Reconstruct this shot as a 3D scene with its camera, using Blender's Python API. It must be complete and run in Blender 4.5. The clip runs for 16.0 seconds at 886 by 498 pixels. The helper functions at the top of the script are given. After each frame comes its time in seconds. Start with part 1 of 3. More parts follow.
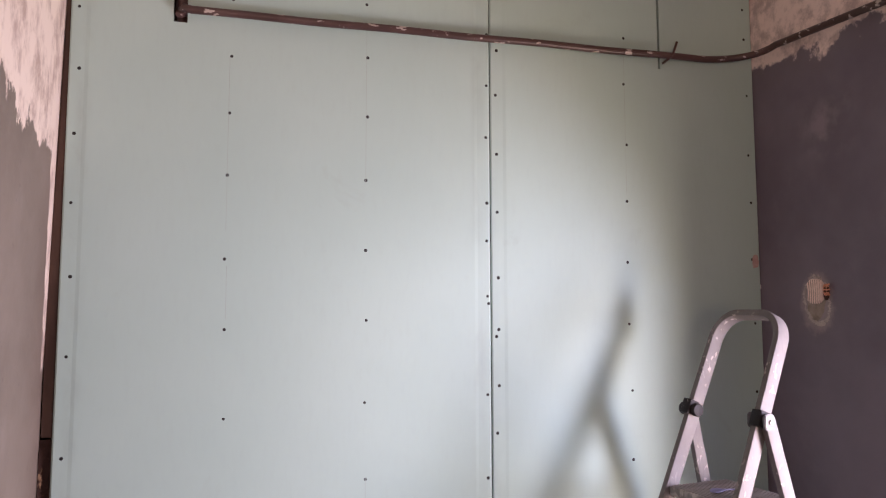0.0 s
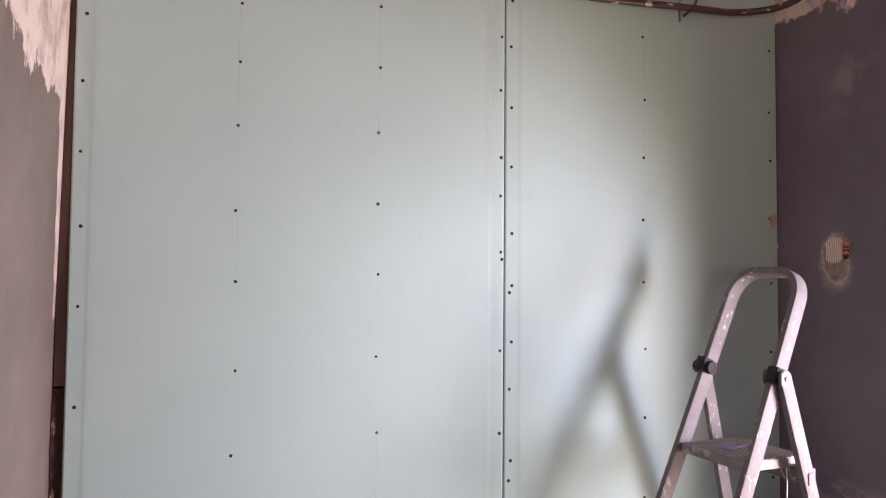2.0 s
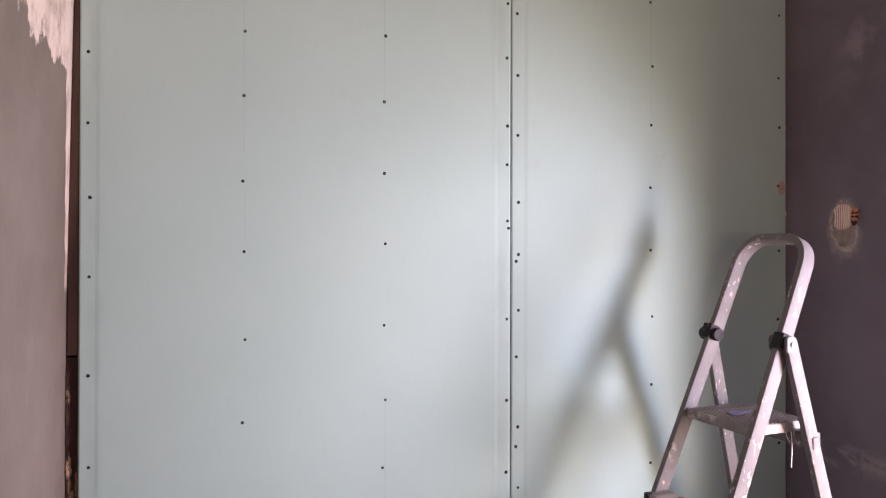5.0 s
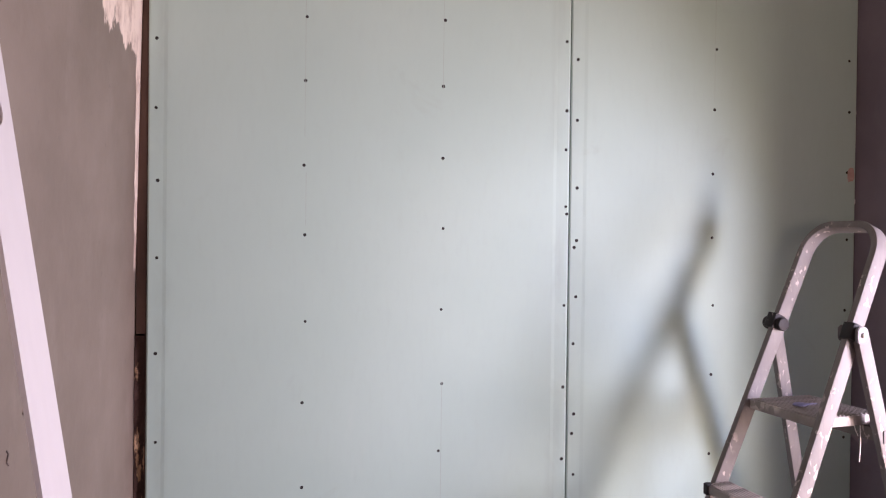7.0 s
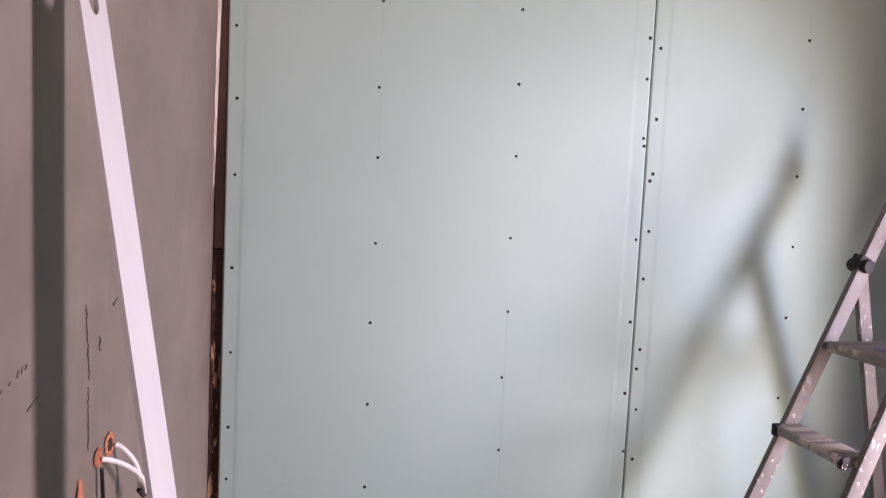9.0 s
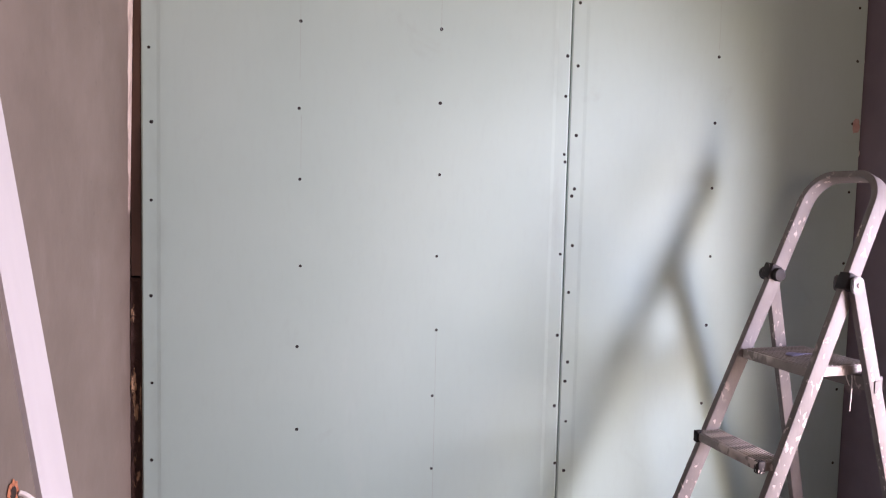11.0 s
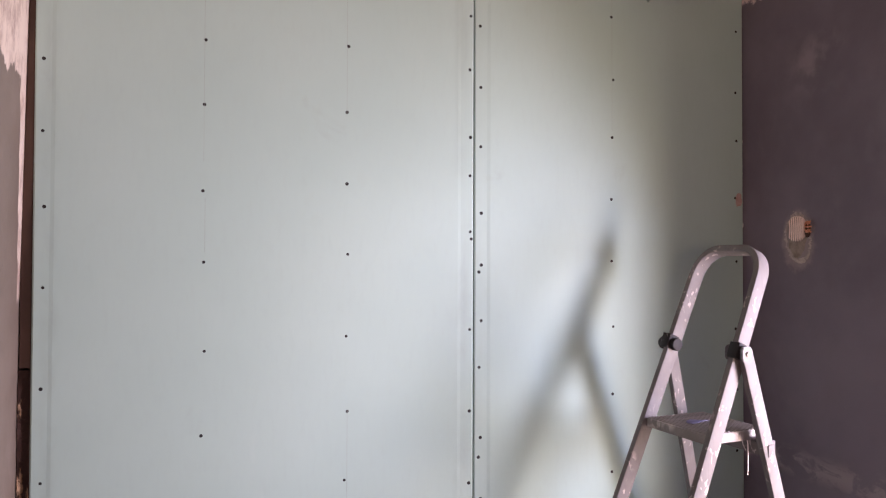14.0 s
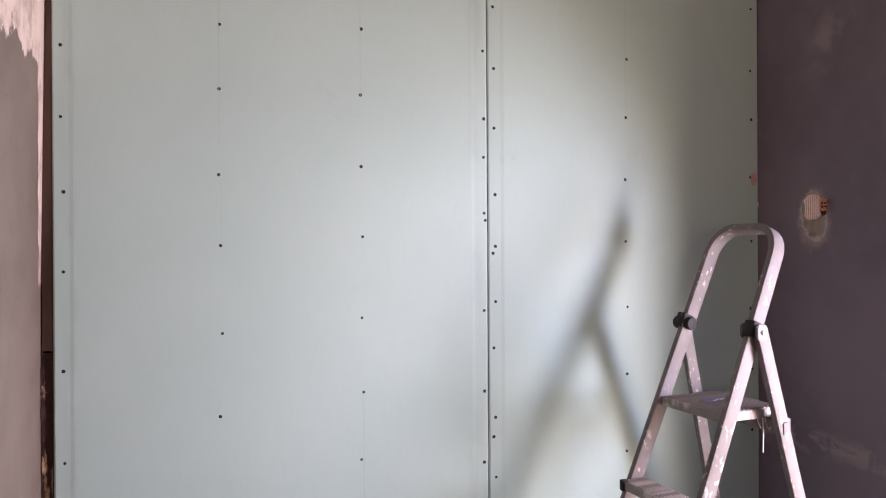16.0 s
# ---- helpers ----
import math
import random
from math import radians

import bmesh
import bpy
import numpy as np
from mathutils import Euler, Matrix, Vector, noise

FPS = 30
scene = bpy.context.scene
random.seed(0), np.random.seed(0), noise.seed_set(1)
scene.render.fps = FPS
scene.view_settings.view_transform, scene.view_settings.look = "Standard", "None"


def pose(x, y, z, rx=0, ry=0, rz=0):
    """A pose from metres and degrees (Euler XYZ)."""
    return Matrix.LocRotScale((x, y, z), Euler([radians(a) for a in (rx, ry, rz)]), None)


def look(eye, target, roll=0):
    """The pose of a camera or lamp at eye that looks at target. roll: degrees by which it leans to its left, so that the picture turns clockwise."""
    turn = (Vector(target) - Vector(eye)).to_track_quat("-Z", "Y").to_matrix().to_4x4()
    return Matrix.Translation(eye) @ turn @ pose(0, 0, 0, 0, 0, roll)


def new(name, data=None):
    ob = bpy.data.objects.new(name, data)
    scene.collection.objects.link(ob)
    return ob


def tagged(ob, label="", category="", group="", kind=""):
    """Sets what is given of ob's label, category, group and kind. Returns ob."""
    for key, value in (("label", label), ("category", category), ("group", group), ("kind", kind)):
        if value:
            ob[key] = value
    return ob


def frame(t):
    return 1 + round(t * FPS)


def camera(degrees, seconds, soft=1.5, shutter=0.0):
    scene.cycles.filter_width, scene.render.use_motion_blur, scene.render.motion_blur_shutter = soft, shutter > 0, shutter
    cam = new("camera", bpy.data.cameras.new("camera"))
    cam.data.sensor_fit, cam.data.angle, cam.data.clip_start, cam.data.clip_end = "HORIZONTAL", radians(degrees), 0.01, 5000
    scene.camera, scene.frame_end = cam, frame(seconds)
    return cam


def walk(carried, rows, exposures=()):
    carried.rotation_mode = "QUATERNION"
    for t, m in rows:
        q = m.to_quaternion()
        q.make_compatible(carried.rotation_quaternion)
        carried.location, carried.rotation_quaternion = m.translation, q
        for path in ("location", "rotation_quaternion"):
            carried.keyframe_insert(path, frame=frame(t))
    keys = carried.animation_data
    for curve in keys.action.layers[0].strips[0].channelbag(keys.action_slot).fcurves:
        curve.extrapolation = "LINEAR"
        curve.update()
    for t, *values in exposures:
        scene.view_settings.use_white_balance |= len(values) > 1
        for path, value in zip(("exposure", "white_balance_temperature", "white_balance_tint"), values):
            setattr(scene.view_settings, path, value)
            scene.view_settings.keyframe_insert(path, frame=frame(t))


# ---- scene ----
cam = camera(63.5, 16.0, soft=1.2)
PATH = [
    (0, (-0.688, -2.084, 1.372), (-0.192, -0.155, 1.546), -0.1),
    (0.5, (-0.692, -2.079, 1.361), (-0.201, -0.147, 1.521), 0.4),
    (1, (-0.698, -2.071, 1.353), (-0.211, -0.136, 1.49), 0.8),
    (1.5, (-0.701, -2.057, 1.341), (-0.219, -0.119, 1.452), 0.8),
    (2, (-0.696, -2.052, 1.332), (-0.219, -0.112, 1.419), 0.5),
    (2.5, (-0.688, -2.056, 1.335), (-0.218, -0.113, 1.398), 0.2),
    (3, (-0.691, -2.056, 1.333), (-0.225, -0.112, 1.38), -0.0),
    (3.5, (-0.691, -2.054, 1.329), (-0.228, -0.109, 1.369), -0.1),
    (4, (-0.692, -2.056, 1.326), (-0.226, -0.111, 1.355), -0.1),
    (6.3, (-0.69, -2.063, 1.314), (-0.294, -0.102, 1.314), 0.4),
    (6.5, (-0.706, -2.063, 1.313), (-0.324, -0.1, 1.311), 0.4),
    (7, (-0.729, -2.054, 1.305), (-0.397, -0.082, 1.288), 0.7),
    (7.5, (-0.716, -2.053, 1.305), (-0.446, -0.072, 1.253), 1.2),
    (8, (-0.72, -2.055, 1.289), (-0.507, -0.069, 1.197), 1.9),
    (8.5, (-0.744, -2.053, 1.243), (-0.57, -0.065, 1.11), 2.5),
    (8.7, (-0.75, -2.05, 1.233), (-0.589, -0.063, 1.076), 2.8),
    (10.8, (-0.707, -2.053, 1.264), (-0.419, -0.079, 1.118), 1.6),
    (11, (-0.697, -2.05, 1.273), (-0.381, -0.079, 1.138), 1.4),
    (11.5, (-0.686, -2.047, 1.283), (-0.293, -0.088, 1.194), 0.9),
    (12, (-0.674, -2.043, 1.304), (-0.213, -0.097, 1.256), 0.7),
    (12.5, (-0.676, -2.046, 1.316), (-0.177, -0.109, 1.299), 0.5),
    (13, (-0.675, -2.054, 1.319), (-0.157, -0.122, 1.332), 0.4),
    (13.5, (-0.675, -2.064, 1.328), (-0.147, -0.135, 1.355), 0.3),
    (14, (-0.673, -2.067, 1.324), (-0.137, -0.141, 1.362), 0.2),
    (14.5, (-0.674, -2.081, 1.329), (-0.143, -0.153, 1.368), 0.1),
    (15, (-0.682, -2.08, 1.325), (-0.159, -0.15, 1.356), -0.1),
    (15.5, (-0.683, -2.081, 1.321), (-0.174, -0.147, 1.336), -0.2),
    (16, (-0.681, -2.075, 1.312), (-0.178, -0.139, 1.31), -0.3),
]
walk(cam, [(t, look(eye, target, roll)) for t, eye, target, roll in PATH],
     exposures=[(0, 0.0, 6500, 46), (16, 0.0, 6500, 46)])

# ---------------------------------------------------------------- light
world = bpy.data.worlds.new("world")
scene.world = world
world.use_nodes = True
wn = world.node_tree.nodes
sky = wn.new("ShaderNodeTexSky")
sky.sky_type, sky.sun_disc = "NISHITA", False
sky.sun_elevation, sky.sun_rotation = radians(40), radians(200)
world.node_tree.links.new(sky.outputs[0], wn["Background"].inputs[0])
wn["Background"].inputs[1].default_value = 0.06

WX = 0.962                      # inner face of the window wall
REVEAL = 0.55
# deep window opening: y from, y to, z from, z to, and the glazed part of its outer face
WINDOW = (-1.68, -0.675, 0.15, 1.435)
PANE = (-1.63, -1.09)


def area_lamp(name, at, target, sx, sy, watts, colour):
    data = bpy.data.lights.new(name, "AREA")
    data.shape, data.size, data.size_y, data.energy, data.color = "RECTANGLE", sx, sy, watts, colour
    lamp = new(name, data)
    lamp.matrix_world = look(at, target)
    return lamp


# daylight through the glazed part of the deep opening
# (cool sky above, warm reflected daylight from the ground outside below)
# the sky shows only past the near edge of the opening, the ground over its whole width
SKY_LIGHT, GROUND_LIGHT = (0.83, 0.92, 1.0), (1.0, 0.87, 0.60)
area_lamp("window_daylight", (1.475, -1.31, 1.12), (-0.5, -0.1, 0.05), 0.42, 0.66, 70, SKY_LIGHT)
area_lamp("window_ground_light", (1.475, -1.36, 0.66), (0.35, -0.1, 1.30), 0.50, 0.96, 45, GROUND_LIGHT)
# added warm fill lamp, shining through an unseen opening behind the camera
FILL_OPENING = (-1.20, -0.15, 1.15, 2.10)  # opening in the south wall: x from, x to, z from, z to
area_lamp("added_fill_light", (-1.05, -4.4, 0.95), (0.3, 0.0, 1.70), 1.2, 1.1, 72, (1.0, 0.78, 0.52))

# ---------------------------------------------------------------- node helpers


class Mat:
    """A node material with short-hands for procedural surfaces."""

    def __init__(self, name, rough=0.6, metal=0.0, spec=0.5):
        self.m = bpy.data.materials.new(name)
        self.m.use_nodes = True
        self.t = self.m.node_tree
        self.b = self.t.nodes["Principled BSDF"]
        self.b.inputs["Roughness"].default_value = rough
        self.b.inputs["Metallic"].default_value = metal
        self.b.inputs["Specular IOR Level"].default_value = spec
        tc = self.t.nodes.new("ShaderNodeTexCoord")
        self.co = tc.outputs["Object"]
        sp = self.t.nodes.new("ShaderNodeSeparateXYZ")
        self.t.links.new(self.co, sp.inputs[0])
        self.x, self.y, self.z = sp.outputs

    def put(self, sock, v):
        if isinstance(v, (int, float)):
            sock.default_value = v
        elif isinstance(v, tuple):
            sock.default_value = (*v, 1.0) if len(v) == 3 and sock.type == "RGBA" else v
        else:
            self.t.links.new(v, sock)

    def f(self, op, a, b=0.0, clamp=False):
        n = self.t.nodes.new("ShaderNodeMath")
        n.operation, n.use_clamp = op, clamp
        self.put(n.inputs[0], a)
        self.put(n.inputs[1], b)
        return n.outputs[0]

    def step(self, v, lo, hi):
        n = self.t.nodes.new("ShaderNodeMapRange")
        n.interpolation_type = "SMOOTHSTEP"
        self.put(n.inputs[0], v)
        n.inputs[1].default_value, n.inputs[2].default_value = lo, hi
        return n.outputs[0]

    def stretch(self, sx, sy, sz):
        n = self.t.nodes.new("ShaderNodeMapping")
        self.put(n.inputs[0], self.co)
        n.inputs["Scale"].default_value = (sx, sy, sz)
        return n.outputs[0]

    def noise(self, scale, detail=4.0, rough=0.55, co=None, warp=0.0):
        n = self.t.nodes.new("ShaderNodeTexNoise")
        self.put(n.inputs["Vector"], co or self.co)
        n.inputs["Scale"].default_value, n.inputs["Detail"].default_value = scale, detail
        n.inputs["Roughness"].default_value, n.inputs["Distortion"].default_value = rough, warp
        return n.outputs[0]

    def mix(self, fac, a, b):
        n = self.t.nodes.new("ShaderNodeMix")
        n.data_type = "RGBA"
        self.put(n.inputs[0], fac)
        self.put(n.inputs[6], a)
        self.put(n.inputs[7], b)
        return n.outputs[2]

    def colour(self, c):
        self.put(self.b.inputs["Base Color"], c)
        return self

    def roughness(self, v):
        self.put(self.b.inputs["Roughness"], v)
        return self

    def bump(self, h, strength=0.3, dist=0.002):
        n = self.t.nodes.new("ShaderNodeBump")
        n.inputs["Strength"].default_value, n.inputs["Distance"].default_value = strength, dist
        self.put(n.inputs["Height"], h)
        self.t.links.new(n.outputs[0], self.b.inputs["Normal"])
        return self


# ---------------------------------------------------------------- materials
def green_paper():
    m = Mat("green_board_paper", 0.62, spec=0.35)
    big = m.step(m.noise(1.6, 3, 0.5), 0.3, 0.7)
    c = m.mix(big, (0.362, 0.508, 0.470), (0.395, 0.541, 0.502))
    fibre = m.noise(60, 4, 0.6, m.stretch(1, 1, 0.25))
    c = m.mix(m.f("MULTIPLY", m.step(fibre, 0.45, 0.75), 0.16), c, (0.34, 0.45, 0.42))
    smudge = m.f("MULTIPLY", m.step(m.noise(5.5, 5, 0.65, warp=0.6), 0.62, 0.80), 0.32)
    c = m.mix(smudge, c, (0.30, 0.37, 0.345))
    # handling dirt along the two factory edges
    d1 = m.step(m.f("ABSOLUTE", m.f("SUBTRACT", m.x, -1.158)), 0.030, 0.004)
    d2 = m.step(m.f("ABSOLUTE", m.f("SUBTRACT", m.x, -0.040)), 0.034, 0.006)
    grub = m.step(m.noise(7, 5, 0.6, m.stretch(1, 1, 0.4), 0.4), 0.42, 0.70)
    c = m.mix(m.f("MULTIPLY", m.f("MULTIPLY", m.f("MAXIMUM", d1, d2), grub), 0.32), c, (0.24, 0.30, 0.285))
    pale = m.f("MULTIPLY", m.step(m.noise(3.1, 6, 0.7, m.stretch(1.4, 1, 0.35)), 0.60, 0.82), 0.25)
    c = m.mix(pale, c, (0.53, 0.62, 0.58))
    m.colour(c).bump(fibre, 0.10, 0.0006)
    return m.m


def grey_plaster():
    """Old skim coat with a pale unpainted patch high up in the corner."""
    m = Mat("grey_brown_plaster", 0.55, spec=0.4)
    base = m.mix(m.step(m.noise(2.2, 5, 0.6), 0.3, 0.72), (0.165, 0.131, 0.107), (0.240, 0.195, 0.164))
    base = m.mix(m.f("MULTIPLY", m.step(m.noise(9, 6, 0.65, m.stretch(1, 1, 0.4)), 0.52, 0.78), 0.32), base, (0.31, 0.262, 0.232))
    base = m.mix(m.f("MULTIPLY", m.step(m.noise(38, 3, 0.6), 0.66, 0.74), 0.35), base, (0.12, 0.095, 0.085))
    d = m.f("MULTIPLY", m.y, -1.0)
    rag = m.f("SUBTRACT", m.noise(11, 7, 0.68, m.stretch(1, 1, 0.45)), 0.5)
    rag2 = m.f("SUBTRACT", m.noise(34, 4, 0.6, m.stretch(1, 1, 0.35)), 0.5)
    edge = m.f("ADD", m.f("MULTIPLY", rag, 0.36), m.f("MULTIPLY", rag2, 0.16))
    line = m.f("ADD", 1.735, m.f("MULTIPLY", d, 0.36))
    patch = m.step(m.f("ADD", m.f("SUBTRACT", m.z, line), edge), -0.006, 0.012)
    width = m.f("MULTIPLY", m.f("SUBTRACT", m.z, 1.215, True), 0.055)
    streak = m.step(m.f("ADD", m.f("SUBTRACT", width, d), m.f("MULTIPLY", rag2, 0.035)), -0.003, 0.004)
    streak = m.f("MULTIPLY", streak, m.step(m.z, 1.21, 1.24))
    both = m.f("MAXIMUM", patch, streak)
    pale = m.mix(m.step(m.noise(14, 7, 0.7, m.stretch(1, 1, 0.5)), 0.44, 0.66), (0.74, 0.63, 0.545), (0.44, 0.335, 0.285))
    m.colour(m.mix(both, base, pale))
    h = m.f("ADD", m.noise(26, 6, 0.6), m.f("MULTIPLY", both, -0.6))
    m.bump(h, 0.30, 0.003)
    m.roughness(m.f("ADD", 0.48, m.f("MULTIPLY", both, 0.3)))
    return m.m


def purple_paint():
    """Dark plum paint, with a bare ragged plaster band above and chalky smears."""
    m = Mat("plum_wall_paint", 0.55, spec=0.4)
    base = m.mix(m.step(m.noise(1.8, 5, 0.6), 0.3, 0.7), (0.132, 0.109, 0.139), (0.190, 0.161, 0.196))
    smear = m.f("MULTIPLY", m.step(m.noise(4.2, 6, 0.66, m.stretch(1, 1, 0.8), 0.4), 0.56, 0.78), 0.45)
    base = m.mix(smear, base, (0.21, 0.18, 0.205))
    # chalky hand-wide smear high up near the corner
    chalk = m.f("MULTIPLY", m.step(m.f("ABSOLUTE", m.f("SUBTRACT", m.z, 1.93)), 0.13, 0.02), m.step(m.f("ABSOLUTE", m.f("ADD", m.y, 0.32)), 0.15, 0.03))
    chalk = m.f("MULTIPLY", chalk, m.step(m.noise(11, 4, 0.55), 0.40, 0.66))
    base = m.mix(m.f("MULTIPLY", chalk, 0.6), base, (0.30, 0.255, 0.28))
    low = m.f("SUBTRACT", 1.0, m.step(m.f("ABSOLUTE", m.f("SUBTRACT", m.z, 0.717)), 0.0, 0.058))
    low = m.f("MULTIPLY", low, m.step(m.noise(11, 6, 0.62, m.stretch(1, 1, 1.9), 0.6), 0.45, 0.58))
    base = m.mix(m.f("MULTIPLY", low, 0.7), base, (0.33, 0.285, 0.285))
    # dusty halo round the wiring hole
    dy, dz = m.f("MULTIPLY", m.f("ADD", m.y, 0.247), 1.35), m.f("SUBTRACT", m.z, 1.395)
    ring = m.f("SQRT", m.f("ADD", m.f("MULTIPLY", dy, dy), m.f("MULTIPLY", dz, dz)))
    ring = m.f("ADD", ring, m.f("MULTIPLY", m.f("SUBTRACT", m.noise(26, 6, 0.65), 0.5), 0.07))
    base = m.mix(m.f("MULTIPLY", m.step(ring, 0.105, 0.070), 0.55), base, (0.38, 0.32, 0.30))
    rag = m.f("SUBTRACT", m.noise(8, 7, 0.68), 0.5)
    edge = m.f("ADD", m.f("SUBTRACT", m.z, 2.185), m.f("MULTIPLY", rag, 0.26))
    bare = m.step(edge, -0.008, 0.012)
    halo = m.f("MULTIPLY", m.step(edge, -0.10, 0.02), 0.35)
    base = m.mix(halo, base, (0.17, 0.14, 0.145))
    pale = m.mix(m.step(m.noise(17, 7, 0.7), 0.42, 0.66), (0.80, 0.66, 0.60), (0.46, 0.36, 0.335))
    m.colour(m.mix(bare, base, pale))
    m.bump(m.f("ADD", m.noise(24, 6, 0.62), m.f("MULTIPLY", bare, 0.5)), 0.35, 0.003)
    return m.m


def plain(name, a, b, scale=12.0, rough=0.6, metal=0.0, bump=0.15, dist=0.001, stretch=(1, 1, 1)):
    m = Mat(name, rough, metal)
    n = m.noise(scale, 5, 0.6, m.stretch(*stretch))
    m.colour(m.mix(m.step(n, 0.3, 0.7), a, b)).bump(n, bump, dist)
    return m.m


def splattered(name, a, b, drop, rough, metal, lo=0.60, hi=0.63, scale=38, spec=0.3):
    """A metal or plastic surface with dried drops of filler and paint on it."""
    m = Mat(name, rough, metal, spec)
    c = m.mix(m.step(m.noise(9, 4), 0.3, 0.7), a, b)
    fine = m.noise(180, 3, 0.5, m.stretch(1, 1, 0.08))
    c = m.mix(m.f("MULTIPLY", m.step(fine, 0.5, 0.8), 0.25), c, tuple(v * 0.6 for v in a))
    spots = m.step(m.noise(scale, 3, 0.5, m.stretch(1, 1, 0.6), 0.3), lo, hi)
    patch = m.step(m.noise(6, 3, 0.6), 0.44, 0.56)
    spots = m.f("MULTIPLY", spots, patch)
    m.colour(m.mix(spots, c, drop))
    m.put(m.b.inputs["Metallic"], m.f("MULTIPLY", m.f("SUBTRACT", 1.0, spots), metal))
    m.roughness(m.f("ADD", rough, m.f("MULTIPLY", spots, 0.35)))
    m.bump(m.f("ADD", spots, m.f("MULTIPLY", fine, 0.1)), 0.5, 0.0012)
    return m.m


GREEN = green_paper()
CORE = plain("gypsum_core", (0.70, 0.68, 0.63), (0.60, 0.57, 0.52), 40)
PLASTER = grey_plaster()
PLUM = purple_paint()
DARKWALL = plain("dark_old_brickwork", (0.05, 0.035, 0.03), (0.10, 0.07, 0.06), 8, 0.9, 0, 0.6, 0.01)
WHITEWASH = plain("dusty_white_plaster", (0.62, 0.60, 0.57), (0.70, 0.68, 0.65), 5, 0.8)
CONCRETE = plain("dusty_concrete", (0.15, 0.137, 0.127), (0.22, 0.203, 0.19), 6, 0.85, 0, 0.4, 0.003)
SCREED = plain("dark_dusty_screed", (0.045, 0.040, 0.037), (0.085, 0.077, 0.071), 5, 0.9, 0, 0.4, 0.003)
PHOSPHATE = plain("black_phosphate_steel", (0.006, 0.006, 0.006), (0.012, 0.012, 0.012), 200, 0.8)
SPLINT = plain("brown_old_timber", (0.050, 0.025, 0.019), (0.14, 0.080, 0.062), 5, 0.7, 0, 0.5, 0.002, (1, 1, 0.35))
# dark brown that stands for the shade inside gaps and hollows
HOLLOWSHADE = plain("hollow_shade_brown", (0.030, 0.016, 0.012), (0.075, 0.038, 0.028), 10, 0.75, 0, 0.5, 0.002, (1, 1, 0.2))


def decayed():
    m = Mat("decayed_timber_with_mortar", 0.85)
    n = m.step(m.noise(24, 5, 0.62, m.stretch(1, 1, 0.28)), 0.505, 0.55)
    c = m.mix(n, (0.040, 0.016, 0.011), (0.40, 0.25, 0.15))
    m.colour(c).bump(m.f("ADD", n, m.noise(70, 4)), 0.8, 0.006)
    return m.m


DECAY = decayed()


def pipe_paint():
    m = Mat("chipped_brown_pipe_paint", 0.34)
    c = m.mix(m.step(m.noise(10, 4), 0.3, 0.7), (0.050, 0.024, 0.022), (0.080, 0.043, 0.039))
    chips = m.step(m.noise(55, 3, 0.55, m.stretch(0.35, 0.6, 1)), 0.605, 0.64)
    c = m.mix(chips, c, (0.48, 0.42, 0.38))
    m.colour(c).bump(m.f("ADD", chips, m.noise(90, 3)), 0.5, 0.0012)
    return m.m


PIPE = pipe_paint()
ALU = splattered("scuffed_aluminium", (0.125, 0.116, 0.114), (0.165, 0.154, 0.151), (0.40, 0.355, 0.335), 0.60, 0.0, 0.60, 0.63, 75)
TREAD = splattered("paint_spotted_tread", (0.20, 0.182, 0.174), (0.27, 0.248, 0.238), (0.52, 0.47, 0.44), 0.55, 0.0, 0.43, 0.50, 30)
WHITEALU = plain("bright_anodised_aluminium", (0.55, 0.535, 0.545), (0.585, 0.57, 0.58), 14, 0.5, 0.0, 0.03, 0.0004, (1, 1, 0.2))
BLACKPL = splattered("black_plastic_splashed", (0.014, 0.013, 0.015), (0.03, 0.028, 0.03), (0.55, 0.50, 0.47), 0.55, 0.0, 0.56, 0.60, 110, 0.12)
GREYPL = splattered("grey_plastic_cap", (0.075, 0.071, 0.076), (0.105, 0.099, 0.104), (0.75, 0.71, 0.70), 0.45, 0.0, 0.62, 0.68, 60)
WHITEPL = plain("white_plastic", (0.72, 0.68, 0.66), (0.80, 0.77, 0.74), 60, 0.5)
BLUE = plain("violet_blue_film", (0.085, 0.08, 0.15), (0.14, 0.13, 0.22), 40, 0.45)
ORANGE = plain("broken_orange_brick", (0.30, 0.085, 0.040), (0.52, 0.20, 0.10), 45, 0.8, 0, 0.8, 0.004)
COPPER = plain("copper_wire_ends", (0.60, 0.24, 0.13), (0.78, 0.38, 0.23), 60, 0.35, 0.2)
CONDUIT = plain("pale_translucent_conduit", (0.76, 0.59, 0.53), (0.86, 0.72, 0.66), 60, 0.2)
CAVITY = plain("brown_filler_and_groove_shade", (0.20, 0.155, 0.125), (0.34, 0.28, 0.235), 30, 0.85, 0, 0.8, 0.004)
FILLER = plain("ragged_pale_filler", (0.34, 0.28, 0.26), (0.50, 0.43, 0.39), 40, 0.85, 0, 0.8, 0.004)
PENCIL = plain("pencil_lead", (0.27, 0.34, 0.32), (0.35, 0.44, 0.41), 90, 0.5)
INK = plain("dark_crayon", (0.075, 0.060, 0.053), (0.22, 0.18, 0.16), 45, 0.7)
RUSTMARK = plain("dried_red_brown_smear", (0.42, 0.26, 0.23), (0.50, 0.35, 0.31), 60, 0.7)

# ---------------------------------------------------------------- mesh helpers


